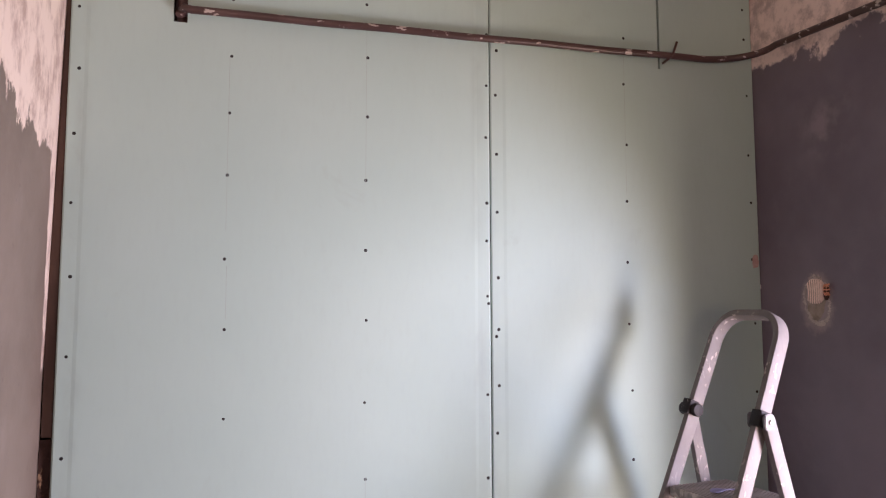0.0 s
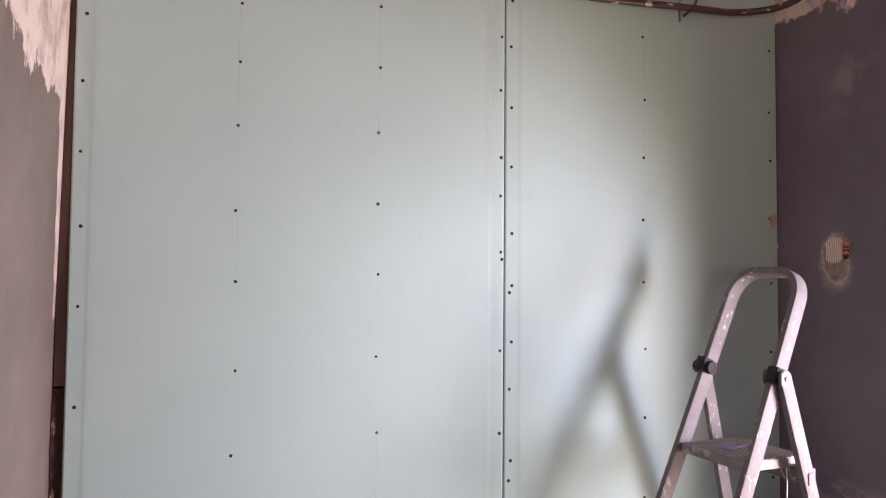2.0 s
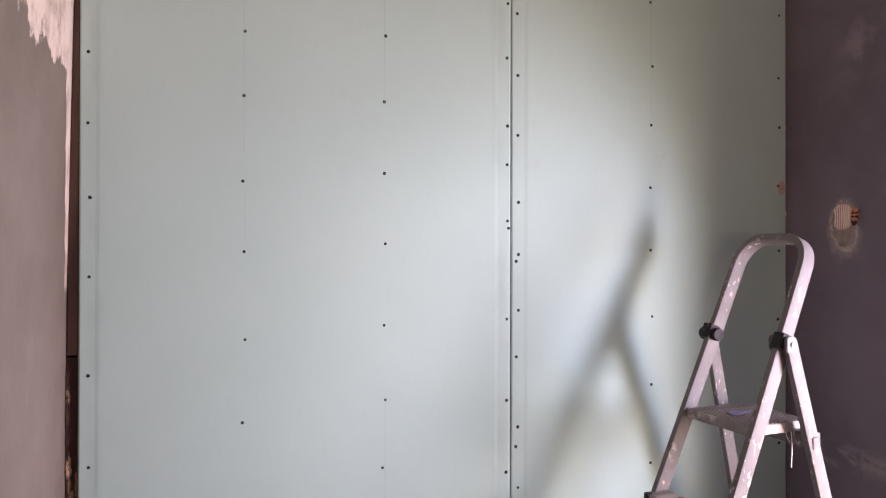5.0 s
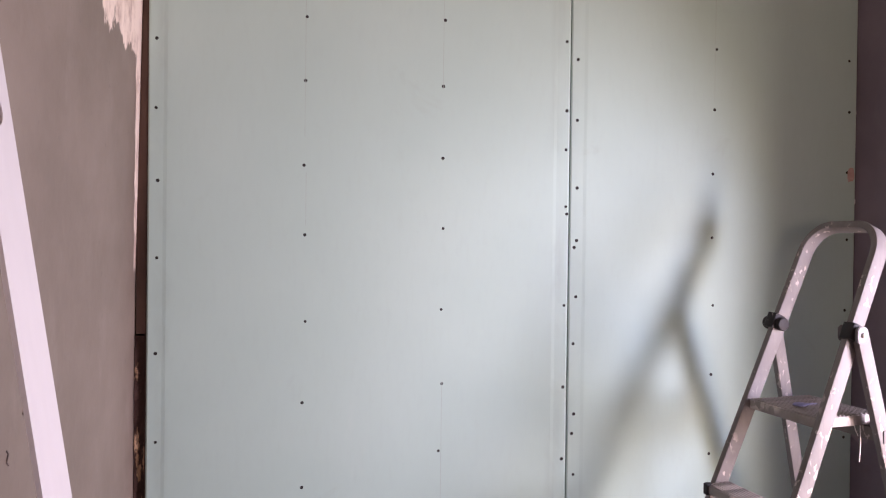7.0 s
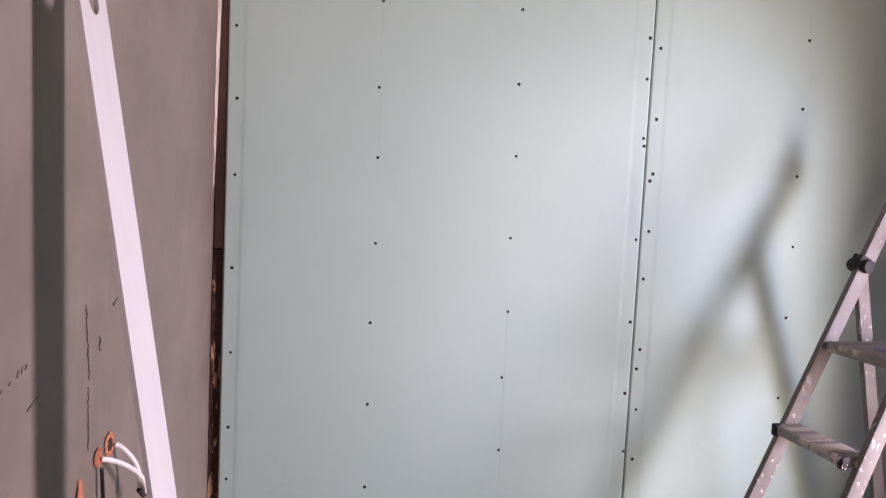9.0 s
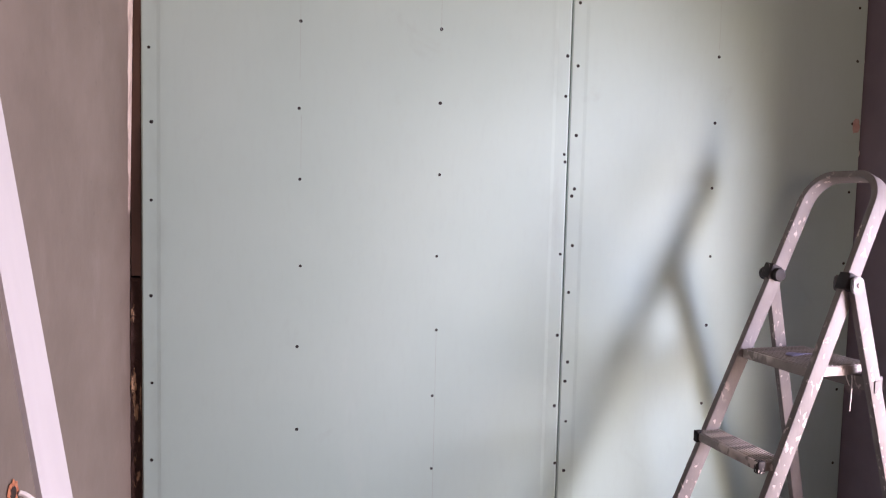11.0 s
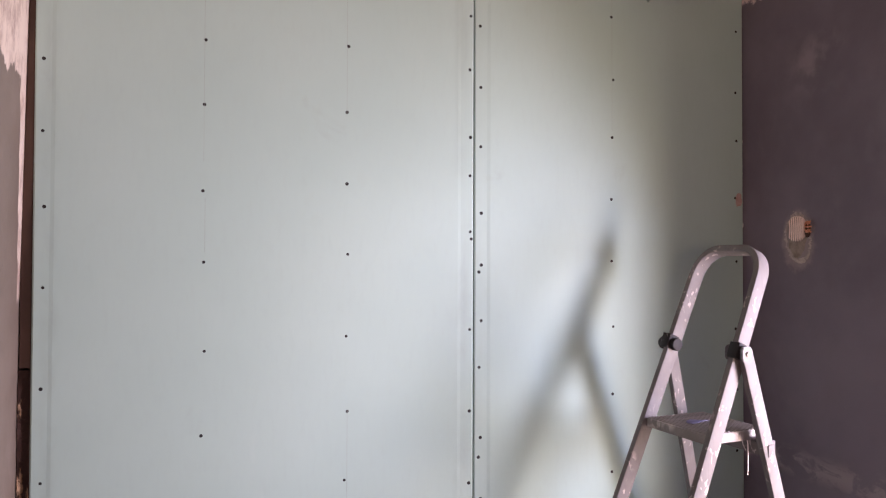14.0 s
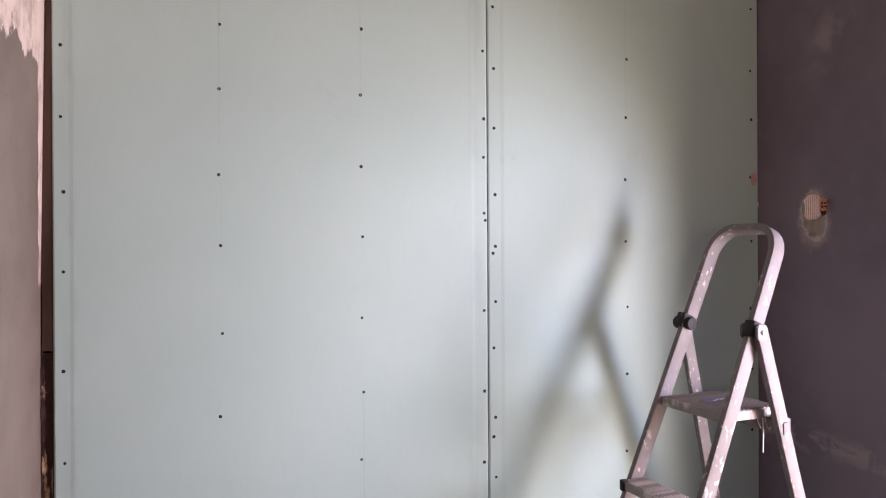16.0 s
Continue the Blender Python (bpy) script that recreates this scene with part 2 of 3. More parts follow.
def box(bm, x0, x1, y0, y1, z0, z1, bevel=0.0):
    vs = [bm.verts.new((x, y, z)) for x in (x0, x1) for y in (y0, y1) for z in (z0, z1)]
    fs = []
    for q in ((0, 1, 3, 2), (4, 6, 7, 5), (0, 4, 5, 1), (2, 3, 7, 6), (0, 2, 6, 4), (1, 5, 7, 3)):
        fs.append(bm.faces.new([vs[i] for i in q]))
    if bevel:
        es = list({e for f in fs for e in f.edges})
        bmesh.ops.bevel(bm, geom=es, offset=bevel, segments=2, affect="EDGES", profile=0.6)
    return bm


def sweep(bm, pts, section, up=Vector((0, 0, 1)), closed_ends=True):
    """Sweeps a closed section (list of (a, b)) along pts; a runs along side, b along up."""
    pts = [Vector(p) for p in pts]
    rings = []
    for i, p in enumerate(pts):
        d = (pts[min(i + 1, len(pts) - 1)] - pts[max(i - 1, 0)]).normalized()
        u = up(i) if callable(up) else Vector(up)
        side = d.cross(u)
        if side.length < 1e-4:
            side = d.cross(Vector((1, 0.2, 0)))
        side.normalize()
        u = side.cross(d).normalized()
        rings.append([bm.verts.new(p + side * a + u * b) for a, b in section])
    n = len(section)
    for r, s in zip(rings, rings[1:]):
        for j in range(n):
            bm.faces.new((r[j], r[(j + 1) % n], s[(j + 1) % n], s[j]))
    if closed_ends:
        bm.faces.new(rings[0][::-1])
        bm.faces.new(rings[-1])
    bmesh.ops.recalc_face_normals(bm, faces=bm.faces[:])
    return bm


def circle(r, n=12):
    return [(r * math.cos(2 * math.pi * i / n), r * math.sin(2 * math.pi * i / n)) for i in range(n)]


def rounded(w, h, r, n=3):
    out = []
    for cx, cy, a0 in ((w / 2 - r, h / 2 - r, 0), (-w / 2 + r, h / 2 - r, 90), (-w / 2 + r, -h / 2 + r, 180), (w / 2 - r, -h / 2 + r, 270)):
        for i in range(n):
            a = radians(a0 + 90 * i / (n - 1))
            out.append((cx + r * math.cos(a), cy + r * math.sin(a)))
    return out


def disc(bm, at, axis, r, h, n=20, dome=0.0):
    """A short cylinder with a softened rim, from at along axis."""
    m = Vector(axis).to_track_quat("Z", "Y").to_matrix().to_4x4()
    m.translation = at
    rings = []
    for rr, z in ((r, 0), (r, h * 0.75), (r * 0.9, h), (r * 0.5, h + dome * 0.7)):
        rings.append([bm.verts.new(m @ Vector((rr * math.cos(2 * math.pi * i / n), rr * math.sin(2 * math.pi * i / n), z))) for i in range(n)])
    for a, b in zip(rings, rings[1:]):
        for i in range(n):
            bm.faces.new((a[i], a[(i + 1) % n], b[(i + 1) % n], b[i]))
    bm.faces.new(rings[0][::-1])
    bm.faces.new(rings[-1])
    return bm


def mesh_of(name, bm, material, smooth=False):
    me = bpy.data.meshes.new(name)
    bm.to_mesh(me)
    bm.free()
    me.materials.append(material)
    if smooth:
        for p in me.polygons:
            p.use_smooth = True
        me.set_sharp_from_angle(angle=radians(38))
    return me


def thing(name, label, category, bm=None, material=None, kind="", group="", smooth=False):
    ob = new(name, mesh_of(name, bm, material, smooth) if bm else None)
    return tagged(ob, label, category, group, kind)


def part(name, bm, material, parent, label="", smooth=False):
    ob = new(name, mesh_of(name, bm, material, smooth))
    ob.parent = parent
    return tagged(ob, label)


def blob(bm, at, r, seed, squash=(1, 1, 1), rough=0.35, sub=2):
    new_v = bmesh.ops.create_icosphere(bm, subdivisions=sub, radius=1.0)["verts"]
    for v in new_v:
        k = 1 + rough * noise.noise(v.co * 1.9 + Vector((seed, seed * 2.1, 0)))
        v.co = Vector(at) + Vector((v.co.x * r * squash[0], v.co.y * r * squash[1], v.co.z * r * squash[2])) * k
    return bm


# ---------------------------------------------------------------- the room
LX, BACK, TOP = -1.235, -3.40, 2.66
bm = box(bmesh.new(), LX - 0.3, WX + REVEAL, BACK - 0.2, 0.3, -0.2, 0.0)
thing("floor", "dark dusty bare screed floor", "floor", bm, SCREED, "structure")
bm = box(bmesh.new(), LX - 0.3, WX + REVEAL, BACK - 0.2, 0.3, TOP, TOP + 0.2)
thing("ceiling", "dusty whitish plastered ceiling", "ceiling", bm, WHITEWASH, "structure")
bm = box(bmesh.new(), LX, WX + REVEAL, 0.075, 0.3, 0.0, TOP)
thing("wall_north", "dark old masonry behind the plasterboard lining", "wall", bm, DARKWALL, "structure")
# unseen opening with a high sill, added so the fill reaches mainly higher up
bm = box(bmesh.new(), FILL_OPENING[1], WX, BACK - 0.2, BACK, 0.0, TOP)
box(bm, LX, FILL_OPENING[0], BACK - 0.2, BACK, 0.0, TOP)
box(bm, FILL_OPENING[0], FILL_OPENING[1], BACK - 0.2, BACK, 0.0, FILL_OPENING[2])
box(bm, FILL_OPENING[0], FILL_OPENING[1], BACK - 0.2, BACK, FILL_OPENING[3], TOP)
thing("wall_south", "plain dusty grey plastered wall", "wall", bm, CONCRETE, "structure")


def plaster_sheet(bm, x, y0, y1, z0, z1, nx, nz, depth, back, lean):
    """A hand-floated wall face at x with shallow waves, thicker towards the top corner, closed to the plane back."""
    grid = []
    for i in range(nx + 1):
        row = []
        for j in range(nz + 1):
            y, z = y0 + (y1 - y0) * i / nx, z0 + (z1 - z0) * j / nz
            edge = min(i, nx - i, j, nz - j, 1)
            k = min(1.0, max(0.0, (z - 1.2) / 1.1)) * min(1.0, max(0.0, (y + 0.9) / 0.8))
            row.append(bm.verts.new((x + lean * k + depth * edge * noise.noise(Vector((y * 2.3, z * 1.7, x * 9))), y, z)))
        grid.append(row)
    for i in range(nx):
        for j in range(nz):
            bm.faces.new((grid[i][j], grid[i][j + 1], grid[i + 1][j + 1], grid[i + 1][j]))
    rim = [grid[i][0] for i in range(nx + 1)] + [grid[nx][j] for j in range(1, nz + 1)]
    rim += [grid[i][nz] for i in range(nx - 1, -1, -1)] + [grid[0][j] for j in range(nz - 1, 0, -1)]
    outer = [bm.verts.new((back, v.co.y, v.co.z)) for v in rim]
    for i in range(len(rim)):
        k = (i + 1) % len(rim)
        bm.faces.new((rim[i], rim[k], outer[k], outer[i]))
    bm.faces.new(outer)
    bmesh.ops.recalc_face_normals(bm, faces=bm.faces[:])
    return bm


bm = plaster_sheet(bmesh.new(), LX, BACK, 0.07, 0.0, TOP, 90, 70, 0.0014, LX - 0.3, 0.021)
thing("wall_west", "grey-brown skimmed plaster wall with a pale bare patch", "wall", bm, PLASTER, "structure", smooth=True)

# window wall: plum paint, one deep opening behind the camera's right shoulder
bm = bmesh.new()
y0, y1, z0, z1 = WINDOW
box(bm, WX, WX + REVEAL, y1, 0.07, 0.0, TOP)
box(bm, WX, WX + REVEAL, BACK, y0, 0.0, TOP)
box(bm, WX, WX + REVEAL, y0, y1, 0.0, z0)
box(bm, WX, WX + REVEAL, y0, y1, z1, TOP)
# unseen outer panels, added to narrow the light from the opening
box(bm, WX + REVEAL - 0.03, WX + REVEAL, PANE[1], y1, z0, z1)
box(bm, WX + REVEAL - 0.03, WX + REVEAL, y0, PANE[0], z0, z1)
thing("wall_east", "dark plum painted wall with bare pinkish plaster above", "wall", bm, PLUM, "structure")

# ---------------------------------------------------------------- plasterboard lining
JOINT = 0.0
PANEL_T = 0.0125


def prism(bm, xa, ya, xb, yb, z0, z1):
    """An upright slab whose front runs from (xa, ya) to (xb, yb)."""
    lo = [bm.verts.new(p) for p in ((xa, ya, z0), (xb, yb, z0), (xb, PANEL_T, z0), (xa, PANEL_T, z0))]
    hi = [bm.verts.new((v.co.x, v.co.y, z1)) for v in lo]
    bm.faces.new(lo[::-1])
    bm.faces.new(hi)
    for i in range(4):
        k = (i + 1) % 4
        bm.faces.new((lo[i], lo[k], hi[k], hi[i]))


def panel(spans, taper_left, taper_right):
    """spans: (x from, x to, top). The long factory edges are rolled 0.9 mm thinner over 45 mm."""
    bm = bmesh.new()
    for i, (xa, xb, top) in enumerate(spans):
        first, last = i == 0 and taper_left, i == len(spans) - 1 and taper_right
        a, b = xa, xb
        if first:
            prism(bm, xa, 0.0036, xa + 0.004, 0.0014, 0.012, top)
            prism(bm, xa + 0.004, 0.0014, xa + 0.040, 0.0009, 0.012, top)
            prism(bm, xa + 0.040, 0.0009, xa + 0.050, 0.0, 0.012, top)
            a = xa + 0.050
        if last:
            prism(bm, xb - 0.004, 0.0014, xb, 0.0036, 0.012, top)
            prism(bm, xb - 0.040, 0.0009, xb - 0.004, 0.0014, 0.012, top)
            prism(bm, xb - 0.050, 0.0, xb - 0.040, 0.0009, 0.012, top)
            b = xb - 0.050
        prism(bm, a, 0.0, b, 0.0, 0.012, top)
    bmesh.ops.remove_doubles(bm, verts=bm.verts[:], dist=1e-5)
    return bm


H = 2.60
left_panel = thing("plasterboard", "pale green moisture-resistant plasterboard sheet screwed to studs", "plasterboard",
                   panel([(-1.2, -0.936, H), (-0.936, -0.899, 2.189), (-0.899, JOINT - 0.002, H)], True, True), GREEN,
                   group="wall lining boards")
right_panel = thing("plasterboard", "narrower pale green plasterboard sheet with a slit above", "plasterboard",
                    panel([(JOINT + 0.002, 0.593, H), (0.593, 0.601, 2.181), (0.601, 0.958, H)], True, False), GREEN,
                    group="wall lining boards")

# screw heads, column by column: x and heights
COLUMNS = {
    -1.177: [2.39, 2.208, 2.034, 1.853, 1.664, 1.466, 1.255, 0.993, 0.750, 0.532, 0.378, 0.16],
    -0.779: [2.27, 2.102, 1.936, 1.757, 1.519, 1.323, 1.079, 0.849, 0.609, 0.361, 0.13],
    -0.386: [2.46, 2.297, 2.132, 1.951, 1.759, 1.551, 1.347, 1.111, 0.895, 0.699, 0.480, 0.26],
    -0.011: [2.42, 2.241, 2.076, 1.911, 1.705, 1.588, 1.418, 1.396, 1.122, 0.877, 0.661, 0.483, 0.30],
}
COLUMNS_RIGHT = {
    0.020: [2.37, 2.192, 2.048, 1.860, 1.678, 1.475, 1.317, 1.296, 1.148, 1.007, 0.795, 0.736, 0.612, 0.459, 0.28],
    0.467: [2.43, 2.274, 2.118, 1.915, 1.728, 1.529, 1.331, 1.121, 0.906, 0.659, 0.473, 0.27],
    0.931: [2.420, 2.314, 2.113, 1.904, 1.740, 1.546, 1.331, 1.104, 0.90, 0.695, 0.452, 0.26],
}


def screw_mesh():
    bm = bmesh.new()
    n, rings = 10, []
    for r, y in ((0.0050, 0.0002), (0.0044, -0.0003), (0.0020, -0.0003), (0.0010, -0.0001)):
        rings.append([bm.verts.new((r * math.cos(2 * math.pi * i / n), y, r * math.sin(2 * math.pi * i / n))) for i in range(n)])
    for a, b in zip(rings, rings[1:]):
        for i in range(n):
            bm.faces.new((a[i], a[(i + 1) % n], b[(i + 1) % n], b[i]))
    bm.faces.new(rings[-1])
    bmesh.ops.recalc_face_normals(bm, faces=bm.faces[:])
    return mesh_of("screw", bm, PHOSPHATE)


SCREW = screw_mesh()
rng = random.Random(4)
for owner, cols in ((left_panel, COLUMNS), (right_panel, COLUMNS_RIGHT)):
    for x, heights in cols.items():
        for z in heights:
            s = new("screw", SCREW)
            s.parent = owner
            near = abs(x - JOINT) < 0.03 or x < -1.15
            s.location = (x + rng.uniform(-0.004, 0.004), 0.0010 if near else 0.0, z)
            k = rng.uniform(0.85, 1.1)
            s.rotation_euler, s.scale = (0, rng.uniform(0, 3), 0), (k, 1, k)


def pencil(owner, x, z0, z1):
    bm = bmesh.new()
    n, last = 16, None
    for i in range(n + 1):
        z = z0 + (z1 - z0) * i / n
        w = 0.00055 + 0.0003 * noise.noise(Vector((x * 9, z * 5, 0)))
        row = [bm.verts.new((x + k * w, -0.0003, z)) for k in (-1, 1)]
        if last:
            bm.faces.new((last[0], last[1], row[1], row[0]))
        last = row
    part("pencil_line", bm, PENCIL, owner, "faint grey pencil setting-out line")


pencil(left_panel, -0.7810, 1.60, 2.10)
pencil(left_panel, -0.7765, 1.35, 1.50)
pencil(left_panel, -0.3880, 1.75, 2.25)
pencil(left_panel, -0.3825, 0.10, 0.90)
pencil(right_panel, 0.4655, 1.75, 2.25)

# a red-brown smear by the cut edge of the narrow sheet, and a few chipped flakes
bm = bmesh.new()
blob(bm, (0.943, -0.0004, 1.540), 0.022, 3, (0.55, 0.02, 1.0), 0.5)
part("smear", bm, RUSTMARK, right_panel, "dried red-brown smear")
for z, r in ((1.74, 0.006), (1.655, 0.004), (1.455, 0.010), (1.63, 0.004)):
    bm = bmesh.new()
    blob(bm, (0.958, 0.002, z), r, z * 7, (0.6, 0.25, 1.2), 0.5, 1)
    part("paper_flake", bm, CORE, right_panel, "torn pale paper flake")

# timber left standing in the gap beside the sheet
bm = bmesh.new()
box(bm, -1.232, -1.206, 0.020, 0.060, 1.045, 2.62, 0.003)
batten = thing("timber_batten", "narrow weathered brown timber batten in the wall gap", "batten", bm, SPLINT)
bm = bmesh.new()
rings = []
for i in range(70):
    z = 0.012 + i * 0.0149
    k = [0.004 * noise.noise(Vector((z * 21, c * 3.1, 0))) for c in range(4)]
    rings.append([bm.verts.new(p) for p in ((-1.233, 0.016 + k[0] * 2, z), (-1.207 + k[1] * 0.5, 0.018 + k[2] * 2, z), (-1.206, 0.062, z), (-1.233, 0.062, z))])
for a, b in zip(rings, rings[1:]):
    for j in range(4):
        bm.faces.new((a[j], a[(j + 1) % 4], b[(j + 1) % 4], b[j]))
bm.faces.new(rings[0][::-1])
bm.faces.new(rings[-1])
bmesh.ops.recalc_face_normals(bm, faces=bm.faces[:])
thing("decayed_stud", "rotten brown timber crusted with yellowish mortar", "stud", bm, DECAY)
# dark strip put in place of the shade in the gap
bm = box(bmesh.new(), -1.206, -1.199, 0.016, 0.064, 0.02, 2.62)
thing("gap_shade_strip", "dark creosoted stud behind the sheet edge", "stud", bm, HOLLOWSHADE)

# ---------------------------------------------------------------- heating pipe
PZ = 2.217
pts = [(-0.914, 0.030, PZ + 0.006), (-0.914, -0.004, PZ + 0.006), (-0.905, -0.022, PZ + 0.006), (-0.885, -0.030, PZ - 0.001)]
pts += [(-0.885 + 1.61 * i / 20, -0.030, PZ + 0.002 * i / 20 - 0.002 + 0.0012 * math.sin(i * 1.1)) for i in range(1, 21)]
for i in range(1, 13):
    a = radians(90 * i / 12)
    pts.append((0.725 + 0.20 * math.sin(a), -0.030 - 0.13 * (1 - math.cos(a)), PZ + 0.018 * (i / 12) ** 2))
pts += [(0.925, -0.16 - 0.1 * i, PZ + 0.018 - 0.008 * i) for i in range(1, 9)]
pts += [(0.925, -0.96 - 0.05 * i, PZ - 0.046 - 0.003 * i) for i in range(1, 4)]
heating_pipe = thing("heating_pipe", "brown painted steel pipe, chipped, bent round the corner", "pipe")
part("pipe_run", sweep(bmesh.new(), pts, circle(0.0112, 14)), PIPE, heating_pipe, smooth=True)
bm = sweep(bmesh.new(), [(-0.914, 0.026, 2.19 + 0.05 * i) for i in range(9)], circle(0.0165, 14))
part("riser", bm, PIPE, heating_pipe, "reddish brown riser pipe", smooth=True)
bm = disc(bmesh.new(), (-0.914, 0.030, PZ + 0.006), (0, -1, 0), 0.0155, 0.028, 16)
blob(bm, (-0.918, -0.002, PZ - 0.006), 0.011, 5, (1.2, 0.8, 0.8), 0.6)
part("elbow", bm, PIPE, heating_pipe, "lumpy welded elbow", smooth=True)
bm = sweep(bmesh.new(), [(0.610, 0.03, 2.198), (0.614, -0.03, 2.206), (0.624, -0.045, 2.222), (0.640, -0.042, 2.262)], circle(0.0042, 8))
part("hook", bm, PIPE, heating_pipe, "bent steel pipe hook", smooth=True)

# ---------------------------------------------------------------- step ladder
CY = -0.365                     # the ladder's middle plane
SLOPE, TAPER = 0.420, 0.025    # front rails: lean and spread per metre of height


def rail_x(z):
    return 0.546 + SLOPE * (z - 1.10)


def rail_w(z):
    return 0.121 + TAPER * (1.10 - z)


ladder = thing("step_ladder", "paint-splashed aluminium step ladder standing open near the wall", "step ladder")
R, ZT = 0.075, 1.361
path = [(rail_x(z), CY - rail_w(z), z) for z in (0.03, 0.25, 0.5, 0.75, 1.0, 1.15, 1.24, ZT - R)]
w0 = rail_w(ZT - R)
for i in range(1, 11):
    a = radians(90 * i / 10)
    z = ZT - R + R * math.sin(a)
    path.append((rail_x(z), CY - w0 + R * (1 - math.cos(a)), z))
path.append((rail_x(ZT), CY, ZT))
path += [(x, 2 * CY - y, z) for x, y, z in reversed(path[:-1])]
out_of_plane = Vector((1, 0, -SLOPE)).normalized()
bm = sweep(bmesh.new(), path, rounded(0.0185, 0.040, 0.0022), out_of_plane)
part("front_frame", bm, ALU, ladder, "bent aluminium front frame with hoop handle", smooth=True)


def leg_point(z, side):
    return Vector((0.548 + 0.243 * (1.085 - z), CY + side * (0.121 + 0.020 + 0.045 * (1.10 - z)), z))


for side in (-1, 1):
    leg = sweep(bmesh.new(), [leg_point(z, side) for z in (0.03, 0.4, 0.8, 1.10)], rounded(0.018, 0.036, 0.002), Vector((1, 0, 0.25)))
    part("rear_leg", leg, ALU, ladder, smooth=True)
    foot = sweep(bmesh.new(), [leg_point(z, side) for z in (0.0, 0.045)], rounded(0.024, 0.042, 0.004), Vector((1, 0, 0.25)))
    part("rubber_foot", foot, BLACKPL, ladder, "black rubber foot", smooth=True)
    p = [Vector((rail_x(z), CY + side * rail_w(z), z)) for z in (0.0, 0.045)]
    part("rubber_foot", sweep(bmesh.new(), p, rounded(0.027, 0.043, 0.004), out_of_plane), BLACKPL, ladder, "black rubber foot", smooth=True)
    # hinge: black clip round the rail, round cap on the outside
    zc = 1.098
    bm = bmesh.new()
    q = [Vector((rail_x(z) - 0.012, CY + side * (rail_w(z) + 0.006), z)) for z in (zc - 0.019, zc + 0.019)]
    sweep(bm, q, rounded(0.034, 0.034, 0.005), out_of_plane)
    hinge = part("hinge", bm, BLACKPL, ladder, "black plastic hinge clip", smooth=True)
    for s2 in (-1, 1):
        y = CY + side * (rail_w(zc) + 0.008) + s2 * 0.020
        bm = bmesh.new()
        if side < 0:
            sweep(bm, [(rail_x(zc) - 0.010, y, zc - 0.004), (rail_x(zc) - 0.010, y + s2 * 0.010, zc - 0.004)], rounded(0.034, 0.040, 0.011, 5))
            bmesh.ops.bevel(bm, geom=[e for e in bm.edges if len(e.link_faces) == 2 and e.calc_face_angle() > 1.2], offset=0.002, segments=2, affect="EDGES")
        else:
            disc(bm, (rail_x(zc) - 0.006, y, zc - 0.006), (0, s2, 0), 0.0185, 0.012, 22, 0.002)
        part("hinge_cap", bm, GREYPL if side < 0 else BLACKPL, hinge, "rounded grey hinge cap" if side < 0 else "splashed black hinge cap", smooth=True)
    if side < 0:
        bm = disc(bmesh.new(), (rail_x(zc) - 0.008, CY - rail_w(zc) - 0.038, zc - 0.004), (0, -1, 0), 0.0065, 0.004, 12, 0.001)
        part("rivet", bm, WHITEPL, hinge, "pale rivet head", smooth=True)


def tread(name, z, x0, x1, inset, label, ridges):
    """A pressed aluminium tread: rimmed tray with raised ridges along its width."""
    w = rail_w(z) - inset
    bm = box(bmesh.new(), x0, x1, CY - w, CY + w, z - (0.028 if name == "platform" else 0.026), z - 0.003, 0.004)
    ob = part(name, bm, TREAD, ladder, label, smooth=True)
    ridge = mesh_of("ridge", box(bmesh.new(), -0.0022, 0.0022, CY - w + 0.004, CY + w - 0.004, z - 0.004, z, 0.0008), TREAD)
    for i in range(ridges):
        o = new("ridge", ridge)
        o.parent = ob
        o.location.x = x0 + 0.010 + (x1 - x0 - 0.020) * i / (ridges - 1)
    return ob


platform = tread("platform", 0.891, 0.442, 0.648, 0.012, "paint-spotted grooved platform", 17)
for z in (0.668, 0.444, 0.220):
    st = tread("step", z, rail_x(z) - 0.056, rail_x(z) + 0.024, 0.011, "ribbed paint-spotted step", 7)
    for side in (-1, 1):
        y = CY + side * (rail_w(z) - 0.016)
        bm = box(bmesh.new(), rail_x(z) - 0.061, rail_x(z) - 0.040, y - 0.009, y + 0.009, z - 0.030, z + 0.001, 0.004)
        part("end_cap", bm, BLACKPL, st, "black plastic step end cap", smooth=True)
# platform braces and the stay between the rear legs
for side in (-1, 1):
    y = CY + side * (rail_w(0.88) - 0.004)
    bm = sweep(bmesh.new(), [(0.62, y + side * 0.002, 0.872), (0.64, y + side * 0.002, 0.868), (leg_point(0.862, side).x, y + side * 0.002, 0.862)], rounded(0.004, 0.022, 0.001), Vector((0, 0, 1)))
    part("platform_brace", bm, ALU, ladder)
bm = box(bmesh.new(), leg_point(0.845, 1).x - 0.006, leg_point(0.845, 1).x + 0.014, leg_point(0.845, -1).y - 0.012, leg_point(0.845, 1).y + 0.012, 0.828, 0.860, 0.003)
part("rear_stay", bm, ALU, ladder, "flat aluminium stay", smooth=True)
bm = box(bmesh.new(), leg_point(0.30, 1).x - 0.004, leg_point(0.30, 1).x + 0.014, leg_point(0.30, -1).y, leg_point(0.30, 1).y, 0.285, 0.315, 0.003)
part("rear_stay", bm, ALU, ladder, "flat aluminium stay", smooth=True)
# bright clip holding the stay outside the rear leg
q = leg_point(0.852, -1)
bm = box(bmesh.new(), q.x + 0.014, q.x + 0.029, q.y - 0.004, q.y + 0.012, 0.834, 0.868, 0.003)
part("stay_clip", bm, GREYPL, ladder, "pale plastic stay clip", smooth=True)
